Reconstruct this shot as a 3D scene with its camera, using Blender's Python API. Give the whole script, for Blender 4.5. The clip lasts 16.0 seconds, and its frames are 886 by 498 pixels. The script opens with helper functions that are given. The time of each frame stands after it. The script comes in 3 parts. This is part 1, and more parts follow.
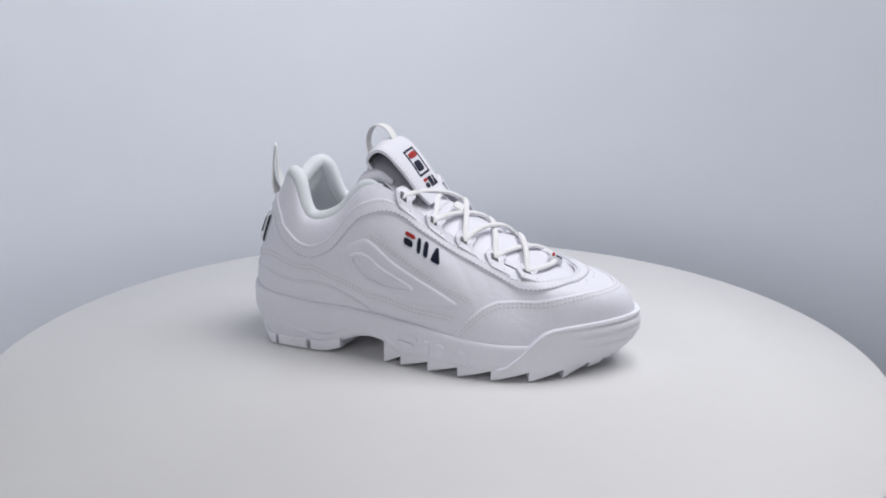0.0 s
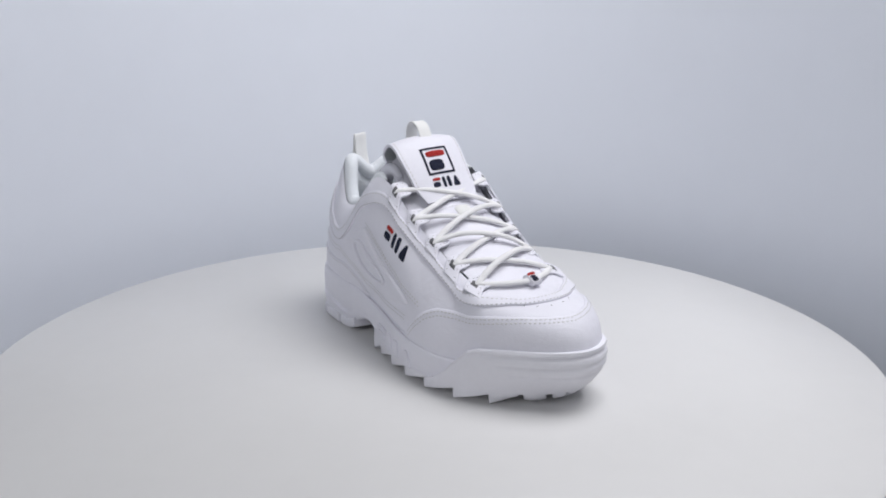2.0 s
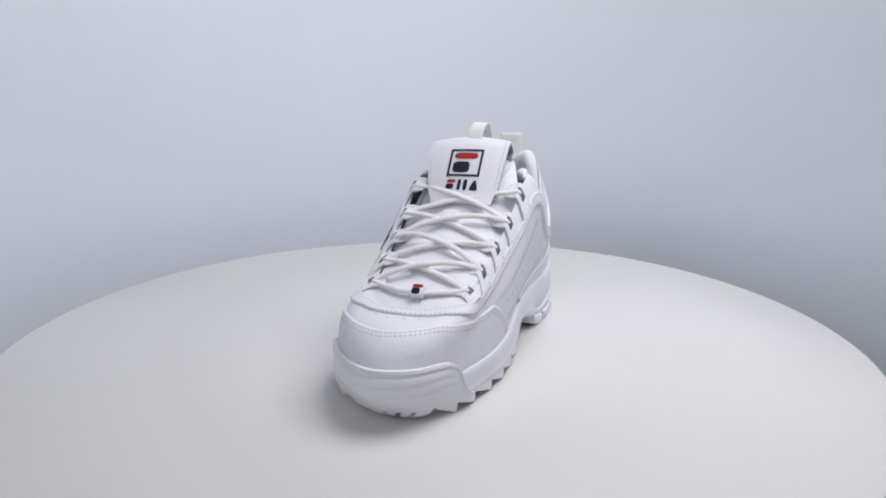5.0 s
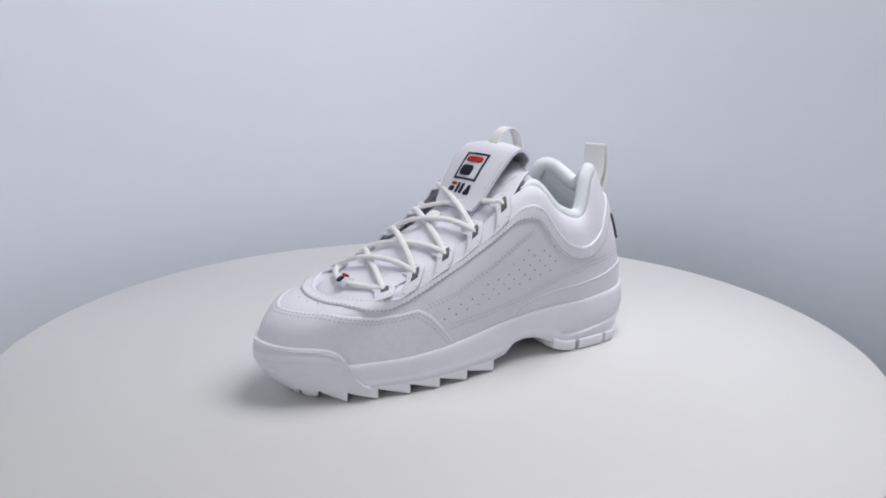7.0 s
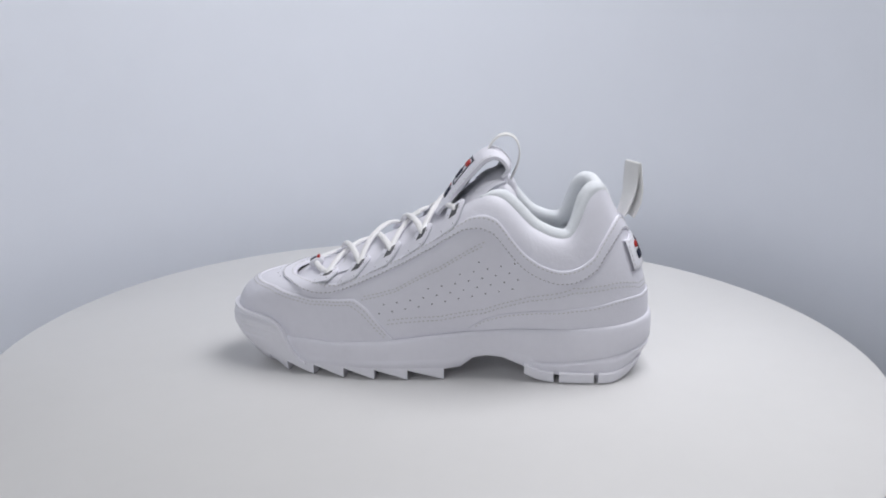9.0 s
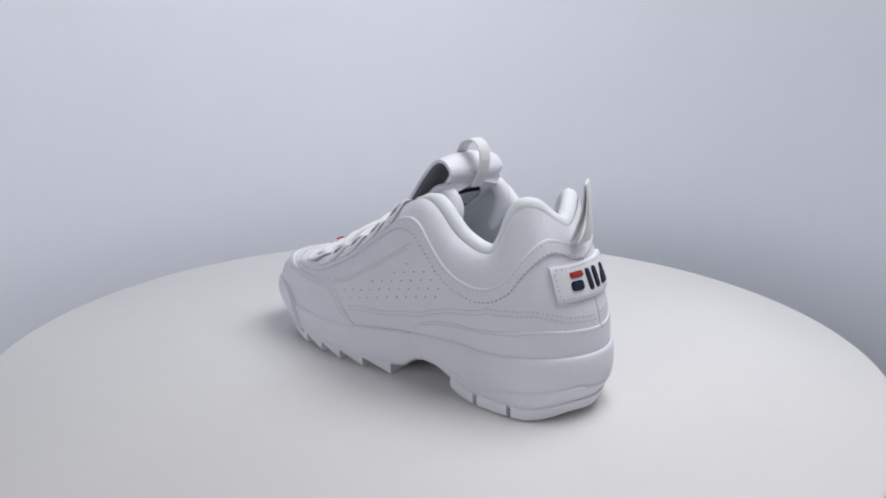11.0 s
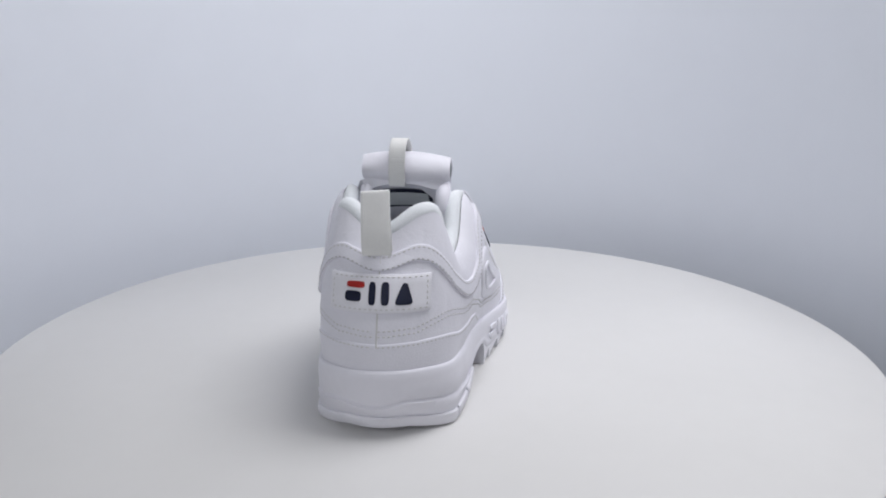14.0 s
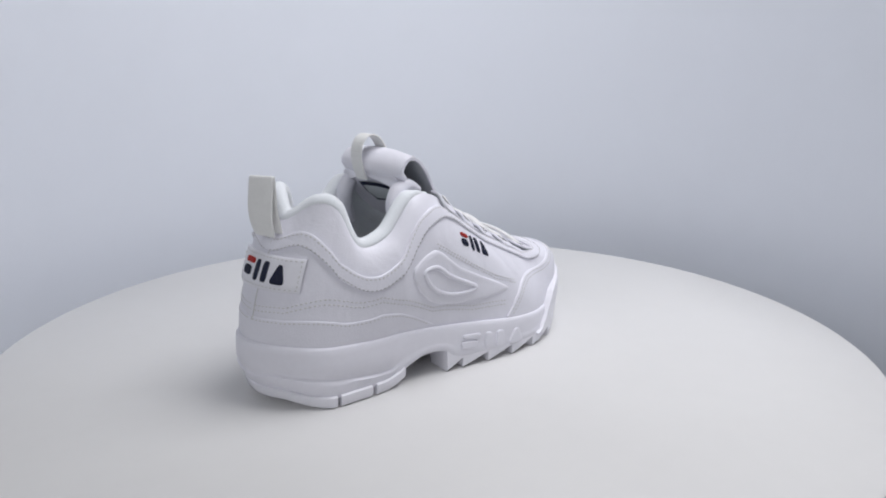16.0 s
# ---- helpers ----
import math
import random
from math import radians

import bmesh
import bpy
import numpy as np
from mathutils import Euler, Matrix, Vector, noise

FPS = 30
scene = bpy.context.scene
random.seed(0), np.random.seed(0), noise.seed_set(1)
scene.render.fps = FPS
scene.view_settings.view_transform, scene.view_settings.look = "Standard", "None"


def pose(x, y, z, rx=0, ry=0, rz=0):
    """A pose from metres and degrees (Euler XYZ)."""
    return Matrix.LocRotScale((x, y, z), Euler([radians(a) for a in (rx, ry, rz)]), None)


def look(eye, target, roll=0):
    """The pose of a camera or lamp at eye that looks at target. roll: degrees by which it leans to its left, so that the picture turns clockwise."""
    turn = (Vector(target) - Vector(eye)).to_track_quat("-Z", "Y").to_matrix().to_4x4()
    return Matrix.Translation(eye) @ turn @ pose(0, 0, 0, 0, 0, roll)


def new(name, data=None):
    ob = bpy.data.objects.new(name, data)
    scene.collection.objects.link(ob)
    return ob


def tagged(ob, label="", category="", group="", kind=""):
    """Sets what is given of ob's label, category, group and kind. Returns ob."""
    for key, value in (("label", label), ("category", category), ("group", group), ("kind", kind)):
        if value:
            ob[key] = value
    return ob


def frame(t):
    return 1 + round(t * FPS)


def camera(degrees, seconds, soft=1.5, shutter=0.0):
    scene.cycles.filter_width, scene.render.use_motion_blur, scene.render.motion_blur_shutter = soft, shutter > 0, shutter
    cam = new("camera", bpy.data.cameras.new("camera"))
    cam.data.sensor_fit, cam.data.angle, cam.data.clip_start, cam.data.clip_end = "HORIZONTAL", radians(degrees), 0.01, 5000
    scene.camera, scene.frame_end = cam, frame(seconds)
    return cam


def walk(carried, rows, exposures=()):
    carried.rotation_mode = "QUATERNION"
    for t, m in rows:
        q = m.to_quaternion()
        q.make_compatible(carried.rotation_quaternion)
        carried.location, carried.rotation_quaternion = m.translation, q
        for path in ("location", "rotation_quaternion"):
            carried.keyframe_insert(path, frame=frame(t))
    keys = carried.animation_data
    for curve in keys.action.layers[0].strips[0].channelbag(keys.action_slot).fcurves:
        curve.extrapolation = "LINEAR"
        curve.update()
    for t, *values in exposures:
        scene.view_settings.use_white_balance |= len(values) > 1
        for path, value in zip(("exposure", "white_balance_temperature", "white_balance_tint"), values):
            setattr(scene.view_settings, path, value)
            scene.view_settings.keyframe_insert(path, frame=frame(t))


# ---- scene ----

SECONDS = 16.0
TURN = 18.55            # degrees per second, clockwise from above
START = -17.0            # heading of the toe at the start
AXIS = -0.0015           # the turning axis, along x
OFFSET = 0.011           # shoe's middle lies this far off the turning axis

cam = camera(53.42, SECONDS, soft=1.9)
EYE = (0.0, -0.6, 0.2335)
VIEW = look(EYE, (EYE[0] + 0.00507, EYE[1] + 0.96668, EYE[2] - 0.25594), 0.05)
walk(cam, [(0, VIEW), (SECONDS, VIEW)], [(0, 0.0, 6500, 10), (SECONDS, 0.0, 6500, 10)])

# ---------------------------------------------------------------- light
world = bpy.data.worlds.new("studio_air")
scene.world = world
world.use_nodes = True
world.node_tree.nodes["Background"].inputs[0].default_value = (0.80, 0.87, 1.0, 1)
world.node_tree.nodes["Background"].inputs[1].default_value = 0.25


def area_light(name, eye, target, w, h, watts, colour):
    data = bpy.data.lights.new(name, "AREA")
    data.shape, data.size, data.size_y, data.energy, data.color = "RECTANGLE", w, h, watts, colour
    ob = new(name, data)
    ob.matrix_world = look(eye, target)
    return ob


area_light("key_lamp", (0.32, 0.0, 0.82), (0.14, 0.0, 0.0), 0.60, 0.60, 6.7, (0.965, 0.965, 1.0))
# unseen fill added at front left to lift the backdrop and the shoe
area_light("front_fill", (-0.65, -1.35, 0.85), (0.26, 0.30, 0.10), 1.3, 1.0, 6.6, (0.945, 0.96, 1.0))

# ---------------------------------------------------------------- materials


def material(name, base, rough=0.5, vary=0.05, scale=40.0, bump=0.0, bump_scale=900.0, spec=0.5, metal=0.0, sheen=0.0, sub=0.0, tint=None, kind="noise", wrinkle=0.0):
    """A surface with stains at two scales and a fine relief."""
    m = bpy.data.materials.new(name)
    m.use_nodes = True
    nt = m.node_tree
    b = nt.nodes["Principled BSDF"]
    b.inputs["Roughness"].default_value = rough
    b.inputs["Metallic"].default_value = metal
    b.inputs["Specular IOR Level"].default_value = spec
    if sheen:
        b.inputs["Sheen Weight"].default_value = sheen
    if sub:
        b.inputs["Subsurface Weight"].default_value = sub
        b.inputs["Subsurface Radius"].default_value = (0.004, 0.004, 0.004)
    co = nt.nodes.new("ShaderNodeTexCoord")
    n1 = nt.nodes.new("ShaderNodeTexNoise")
    n1.inputs["Scale"].default_value, n1.inputs["Detail"].default_value = scale, 5
    n2 = nt.nodes.new("ShaderNodeTexNoise")
    n2.inputs["Scale"].default_value, n2.inputs["Detail"].default_value = scale * 9, 3
    nt.links.new(co.outputs["Object"], n1.inputs["Vector"])
    nt.links.new(co.outputs["Object"], n2.inputs["Vector"])
    add = nt.nodes.new("ShaderNodeMath")
    add.operation = "MULTIPLY_ADD"
    nt.links.new(n2.outputs["Fac"], add.inputs[0])
    add.inputs[1].default_value = 0.4
    nt.links.new(n1.outputs["Fac"], add.inputs[2])
    ramp = nt.nodes.new("ShaderNodeValToRGB")
    low = tint or tuple(c * (1 - vary) for c in base)
    ramp.color_ramp.elements[0].position, ramp.color_ramp.elements[1].position = 0.45, 0.85
    ramp.color_ramp.elements[0].color = (*low, 1)
    ramp.color_ramp.elements[1].color = (*base, 1)
    nt.links.new(add.outputs[0], ramp.inputs[0])
    nt.links.new(ramp.outputs[0], b.inputs["Base Color"])
    rr = nt.nodes.new("ShaderNodeMapRange")
    rr.inputs["To Min"].default_value, rr.inputs["To Max"].default_value = max(rough - 0.06, 0.02), min(rough + 0.08, 1)
    nt.links.new(n1.outputs["Fac"], rr.inputs["Value"])
    nt.links.new(rr.outputs[0], b.inputs["Roughness"])
    if bump:
        if kind == "grain":
            t = nt.nodes.new("ShaderNodeTexVoronoi")
            t.inputs["Scale"].default_value = bump_scale
            out = t.outputs["Distance"]
        elif kind == "weave":
            t = nt.nodes.new("ShaderNodeTexWave")
            t.inputs["Scale"].default_value, t.inputs["Distortion"].default_value = bump_scale, 1.5
            out = t.outputs["Fac"]
        else:
            t = nt.nodes.new("ShaderNodeTexNoise")
            t.inputs["Scale"].default_value = bump_scale
            out = t.outputs["Fac"]
        nt.links.new(co.outputs["Object"], t.inputs["Vector"])
        if wrinkle:
            w = nt.nodes.new("ShaderNodeTexNoise")
            w.inputs["Scale"].default_value, w.inputs["Detail"].default_value, w.inputs["Distortion"].default_value = 55, 3, 0.6
            nt.links.new(co.outputs["Object"], w.inputs["Vector"])
            mix = nt.nodes.new("ShaderNodeMath")
            mix.operation = "MULTIPLY_ADD"
            nt.links.new(w.outputs["Fac"], mix.inputs[0])
            mix.inputs[1].default_value = wrinkle
            nt.links.new(out, mix.inputs[2])
            out = mix.outputs[0]
        bm_ = nt.nodes.new("ShaderNodeBump")
        bm_.inputs["Strength"].default_value, bm_.inputs["Distance"].default_value = bump, 0.0006
        nt.links.new(out, bm_.inputs["Height"])
        nt.links.new(bm_.outputs[0], b.inputs["Normal"])
    return m


LEATHER = material("white_leather", (0.80, 0.795, 0.865), 0.5, 0.04, 30, 0.12, 1100, 0.45, kind="grain", wrinkle=14.0)
TEXTURED = material("pebbled_leather", (0.80, 0.795, 0.865), 0.5, 0.04, 30, 0.15, 900, 0.4, kind="grain")
FOAM = material("white_moulded_foam", (0.80, 0.795, 0.86), 0.5, 0.05, 25, 0.06, 1500, 0.4, sub=0.05)
RUBBER = material("white_rubber", (0.82, 0.815, 0.87), 0.45, 0.05, 30, 0.05, 1500, 0.45)
LACE = material("white_lace_cord", (0.90, 0.895, 0.90), 0.85, 0.05, 60, 0.3, 900, 0.2, sheen=0.2, kind="weave")
WEBBING = material("white_webbing", (0.86, 0.86, 0.85), 0.8, 0.06, 60, 0.25, 1500, 0.2, sheen=0.2, kind="weave")
LINING = material("white_textile_lining", (0.85, 0.88, 0.915), 0.9, 0.06, 60, 0.4, 1400, 0.2, sheen=0.3, kind="grain")
GREY = material("grey_lining_back", (0.50, 0.525, 0.55), 0.8, 0.12, 70, 0.3, 900, 0.2)
SLOT = material("dark_grey_eyelet", (0.14, 0.14, 0.15), 0.5, 0.2, 90, 0.2, 900, 0.4)
THREAD = material("off_white_thread", (0.66, 0.655, 0.66), 0.8, 0.1, 300, 0.0)
SEAM = material("grey_seam_thread", (0.45, 0.44, 0.45), 0.9, 0.1, 300, 0.0)
HOLE = material("needle_hole", (0.13, 0.125, 0.13), 0.9, 0.1, 300, 0.0)
NAVY = material("navy_embroidery", (0.012, 0.016, 0.045), 0.7, 0.3, 200, 0.6, 1500, 0.3, kind="weave")
RED = material("red_embroidery", (0.56, 0.035, 0.03), 0.65, 0.2, 200, 0.6, 1500, 0.3, kind="weave")
DISC = material("white_turntable_laminate", (0.71, 0.705, 0.70), 0.38, 0.03, 6, 0.02, 300, 0.35)
ROOM = material("white_wall_paint", (0.78, 0.79, 0.80), 0.85, 0.04, 3, 0.05, 60, 0.2)
PAPER = material("white_backdrop_paper", (0.79, 0.82, 0.885), 0.9, 0.03, 3, 0.05, 250, 0.2)

# ---------------------------------------------------------------- mesh helpers (millimetres in, metres out)


def grid_faces(n, m, closed_n=False, closed_m=False):
    out = []
    for i in range(n if closed_n else n - 1):
        for j in range(m if closed_m else m - 1):
            a, b = i, (i + 1) % n
            c, d = j, (j + 1) % m
            out.append((a * m + c, b * m + c, b * m + d, a * m + d))
    return out


def mesh_of(name, verts, faces, mat, smooth=True):
    me = bpy.data.meshes.new(name)
    me.from_pydata([tuple(v) for v in (np.asarray(verts, float) / 1000).tolist()], [], faces)
    bm = bmesh.new()
    bm.from_mesh(me)
    bmesh.ops.remove_doubles(bm, verts=bm.verts, dist=1e-6)
    bmesh.ops.recalc_face_normals(bm, faces=bm.faces)
    bm.to_mesh(me)
    bm.free()
    me.materials.append(mat)
    me.polygons.foreach_set("use_smooth", [smooth] * len(me.polygons))
    return me


def part(name, verts, faces, mat, parent, label="", smooth=True, sharp=None):
    me = mesh_of(name, verts, faces, mat, smooth)
    if sharp is not None:
        me.set_sharp_from_angle(angle=radians(sharp))
    ob = new(name, me)
    ob.parent = parent
    if label:
        tagged(ob, label)
    return ob


def grid_part(name, g, mat, parent, label="", closed_n=False, closed_m=False, sharp=None, caps=False):
    g = np.asarray(g, float)
    n, m = g.shape[:2]
    faces = grid_faces(n, m, closed_n, closed_m)
    if caps and closed_m and not closed_n:
        faces += [tuple(range(m)), tuple(range((n - 1) * m, n * m))]
    return part(name, g.reshape(-1, 3), faces, mat, parent, label, True, sharp)


def smooth_path(keys, n, closed=False):
    """Catmull-Rom through the keys."""
    k = np.asarray(keys, float)
    if closed:
        t = np.linspace(0, len(k), n, endpoint=False)
    else:
        t = np.linspace(0, len(k) - 1, n)
    return spline(k, t, closed)


def spline(k, t, closed):
    t = np.asarray(t, float)
    c = len(k)
    i = np.floor(t).astype(int)
    if not closed:
        i = np.minimum(i, c - 2)
    f = (t - i)[:, None]
    if closed:
        p0, p1, p2, p3 = k[(i - 1) % c], k[i % c], k[(i + 1) % c], k[(i + 2) % c]
    else:
        e = np.vstack([2 * k[0] - k[1], k, 2 * k[-1] - k[-2]])
        p0, p1, p2, p3 = e[i], e[i + 1], e[i + 2], e[i + 3]
    return 0.5 * (2 * p1 + (p2 - p0) * f + (2 * p0 - 5 * p1 + 4 * p2 - p3) * f ** 2 + (3 * p1 - p0 - 3 * p2 + p3) * f ** 3)


def unit(a):
    return a / np.maximum(np.linalg.norm(a, axis=-1, keepdims=True), 1e-9)


def tube(path, ups, rx, ry, sides=10):
    """An oval cord along the path; ups are the directions of its thin axis."""
    path = np.asarray(path, float)
    tan = unit(np.gradient(path, axis=0))
    ups = np.broadcast_to(np.asarray(ups, float), path.shape)
    side = unit(np.cross(tan, ups))
    up = np.cross(side, tan)
    a = np.linspace(0, 2 * math.pi, sides, endpoint=False)
    rx, ry = np.broadcast_to(rx, len(path)), np.broadcast_to(ry, len(path))
    return path[:, None] + side[:, None] * (np.cos(a)[None, :] * rx[:, None])[..., None] + up[:, None] * (np.sin(a)[None, :] * ry[:, None])[..., None]


def band(path, across, width, thick):
    """A flat strap along the path, with soft edges."""
    path = np.asarray(path, float)
    tan = unit(np.gradient(path, axis=0))
    across = unit(np.broadcast_to(np.asarray(across, float), path.shape))
    nor = unit(np.cross(tan, across))
    w = np.broadcast_to(width, len(path))[:, None] / 2
    prof = [(-1, 0), (-0.96, 0.4), (-0.85, 0.5), (0.85, 0.5), (0.96, 0.4), (1, 0), (0.96, -0.4), (0.85, -0.5), (-0.85, -0.5), (-0.96, -0.4)]
    return np.stack([path + across * w * a + nor * thick * b for a, b in prof], 1)


# ---------------------------------------------------------------- the form of the shoe
# plan outline of the sole: heel, outer side, toe, inner side (x to the toe, y to the inner side)
FOOT = [(-148, 7), (-141, -16.5), (-123, -34), (-95, -39.5), (-60, -42), (-20, -49), (18, -57), (50, -59), (78, -51), (102, -40), (128, -20.5),
        (140.5, 0), (132, 22.5), (110, 35), (83, 42.5), (48, 49.5), (15, 49.5), (-25, 45), (-60, 45), (-95, 47.5), (-123, 44), (-141, 30)]
# edge of the opening: heel, collar, eyestay, throat
RIM_OUT = [(-119, 6, 113), (-111, -17, 124.5), (-101, -26, 120.5), (-89, -31, 97), (-67, -33, 100), (-45, -33, 121), (-24, -33, 119), (10, -32, 95),
           (46, -30, 76), (72, -28, 66), (91, -15, 62)]
RIM_IN = [(96, 2, 62), (91, 19, 62), (72, 33, 66), (46, 36, 75.5), (10, 41, 94.5), (-24, 44, 119.5), (-44, 44, 123.5), (-67, 43, 103), (-89, 41, 98),
          (-101, 36, 122), (-111, 28, 126)]
NK = 22
FOOT, RIM = np.array(FOOT, float), np.array(RIM_OUT + RIM_IN, float)


def keyed(pairs):
    x, y = zip(*pairs)
    return lambda t: np.interp(t, x, y)


SOLE_TOP = keyed([(-148, 42), (-138, 41.5), (-118, 39.5), (-86, 36.8), (-58, 36.2), (-30, 34), (0, 31), (25, 28), (63, 25), (94, 25), (110, 28), (145, 31)])
BULGE_LOW = keyed([(0, 2), (1, 1), (2, 2), (3, 7), (4, 11), (5, 7), (6, 2), (7, 0), (9, 3), (13, 2), (15, 3), (16, 8), (17, 12), (18, 10), (19, 6), (20, 3), (21, 1), (22, 2)])
BULGE_TOP = keyed([(0, 5), (1, 2), (2, 4), (3, 10), (4, 17), (5, 15), (6, 6), (7, 4), (8, 9), (9, 20), (11, 30), (13, 17), (14, 8), (15, 7), (16, 12), (17, 17), (18, 16), (19, 9), (20, 5), (21, 3), (22, 5)])
RISE_LOW = keyed([(0, 0.4), (8.5, 0.42), (10, 0.62), (12, 0.62), (13.5, 0.42), (22, 0.4)])
DROP_TOP = keyed([(0, 0.12), (8.5, 0.1), (10, 0.0), (12, 0.0), (13.5, 0.1), (22, 0.12)])


def foot(t):
    return spline(FOOT, np.asarray(t, float) % NK, True)


def outward(t):
    d = foot(np.asarray(t) + 0.02) - foot(np.asarray(t) - 0.02)
    n = np.stack([d[:, 1], -d[:, 0]], 1)
    n = unit(n)
    return np.where((n * (foot(t) - np.array([0, 0]))).sum(1, keepdims=True) < -40, -n, n)


def hull(t, h):
    """The outer skin of the upper: t runs round the shoe, h from the sole (0) to the opening (1)."""
    t, h = np.broadcast_arrays(np.atleast_1d(np.asarray(t, float)), np.atleast_1d(np.asarray(h, float)))
    sh = t.shape
    t, h = t.ravel() % NK, h.ravel()
    f, o = foot(t), -outward(t)
    o = np.concatenate([-o, np.zeros((len(o), 1))], 1)
    b = np.concatenate([f, (SOLE_TOP(f[:, 0]) - 1.5)[:, None]], 1) - o * 3.2
    top = spline(RIM, t, True)
    dz = (top[:, 2] - b[:, 2])[:, None] * np.array([[0, 0, 1.0]])
    c1 = b + o * BULGE_LOW(t)[:, None] + dz * RISE_LOW(t)[:, None]
    c2 = top + o * BULGE_TOP(t)[:, None] - dz * DROP_TOP(t)[:, None]
    h = h[:, None]
    p = b * (1 - h) ** 3 + 3 * c1 * h * (1 - h) ** 2 + 3 * c2 * h * h * (1 - h) + top * h ** 3
    return p.reshape(*sh, 3)


def skin(t, h, lift=0.0):
    """A point of the upper, lifted off it by some millimetres."""
    t, h = np.broadcast_arrays(np.atleast_1d(np.asarray(t, float)), np.atleast_1d(np.asarray(h, float)))
    p = hull(t, h)
    dt = hull(t + 0.02, h) - hull(t - 0.02, h)
    dh = hull(t, np.minimum(h + 0.01, 1)) - hull(t, np.maximum(h - 0.01, 0))
    n = unit(np.cross(dt, dh))
    return p + n * np.asarray(lift, float)[..., None] if np.ndim(lift) else p + n * lift


_T = np.linspace(0, NK, 529)
_H = np.linspace(0, 1, 61)
_TAB = hull(_T[:, None], _H[None, :])


def on_side(x, z, inner):
    """Where (x, z), seen square from the side, lies on the upper: (t, h)."""
    lo, hi = (264, 529) if inner else (0, 265)
    d = (_TAB[lo:hi, :, 0] - x) ** 2 + (_TAB[lo:hi, :, 2] - z) ** 2
    i, j = np.unravel_index(np.argmin(d), d.shape)
    t, h = _T[lo + i], _H[j]
    for _ in range(6):
        p = hull(t, h)[0]
        jt = (hull(t + 0.01, h)[0] - p) / 0.01
        jh = (hull(t, h + 0.005)[0] - p) / 0.005
        a = np.array([[jt[0], jh[0]], [jt[2], jh[2]]])
        if abs(np.linalg.det(a)) < 1:
            break
        s = np.linalg.solve(a, np.array([x - p[0], z - p[2]]))
        t, h = t + np.clip(s[0], -0.2, 0.2), min(max(h + np.clip(s[1], -0.05, 0.05), 0), 1)
    return t, h


def seam(outer, inner=(), extra=()):
    """A line round the upper, from (x, z) keys on either side: h as a function of t."""
    pts = [on_side(x, z, False) for x, z in outer] + [on_side(x, z, True) for x, z in inner] + list(extra)
    pts.sort()
    x, y = np.array(pts).T
    return (lambda t: np.interp(t, x, y)), x[0], x[-1]


def overlay(name, t0, t1, lower, upper, thick, mat, parent, label="", n=160, m=9):
    """A sheet of leather laid on the upper between two lines."""
    t = np.linspace(t0, t1, n)
    lo, up = lower(t), np.maximum(upper(t), lower(t) + 0.004)
    f = np.concatenate([[0, 0, 0.015], np.linspace(0.06, 0.94, m), [0.985, 1, 1]])
    lift = np.concatenate([[-0.8, 0.65 * thick, 0.9 * thick], np.full(m, thick), [0.9 * thick, 0.65 * thick, -0.8]])
    h = lo[:, None] + (up - lo)[:, None] * f[None, :]
    tt = np.broadcast_to(t[:, None], h.shape)
    return grid_part(name, skin(tt, h, np.broadcast_to(lift, h.shape)), mat, parent, label, sharp=60)


def capsule(p, along, across, nor, length, width, height, verts, faces):
    base = len(verts)
    for a, c, z in [(-1, 0, 0), (-0.6, -1, 0), (-0.6, 1, 0), (0.6, -1, 0), (0.6, 1, 0), (1, 0, 0), (-0.6, 0, 1), (0.6, 0, 1)]:
        verts.append(p + along * a * length / 2 + across * c * width / 2 + nor * z * height)
    for f in [(0, 1, 6), (0, 6, 2), (1, 3, 7, 6), (2, 6, 7, 4), (5, 7, 3), (5, 4, 7)]:
        faces.append(tuple(base + q for q in f))


def stitching(name, t0, t1, line, parent, lift=0.3, gap=2.9, length=1.9, holes=False, mat=None, width=0.75):
    """Single stitches along a line on the upper."""
    t = np.linspace(t0, t1, 900)
    p = skin(t, line(t), lift)
    s = np.concatenate([[0], np.cumsum(np.linalg.norm(np.diff(p, axis=0), axis=1))])
    at = np.arange(gap / 2, s[-1], gap)
    tt = np.interp(at, s, t)
    q, top, nxt = skin(tt, line(tt), lift), skin(tt, line(tt), lift + 1), skin(tt + 0.01, line(tt + 0.01), lift)
    verts, faces = [], []
    for a, b, c in zip(q, top, nxt):
        nor, al = unit(b - a), unit(c - a)
        capsule(a, al, np.cross(nor, al), nor, length, width, 0.4, verts, faces)
    return part(name, verts, faces, mat or THREAD, parent)


# ---------------------------------------------------------------- the place


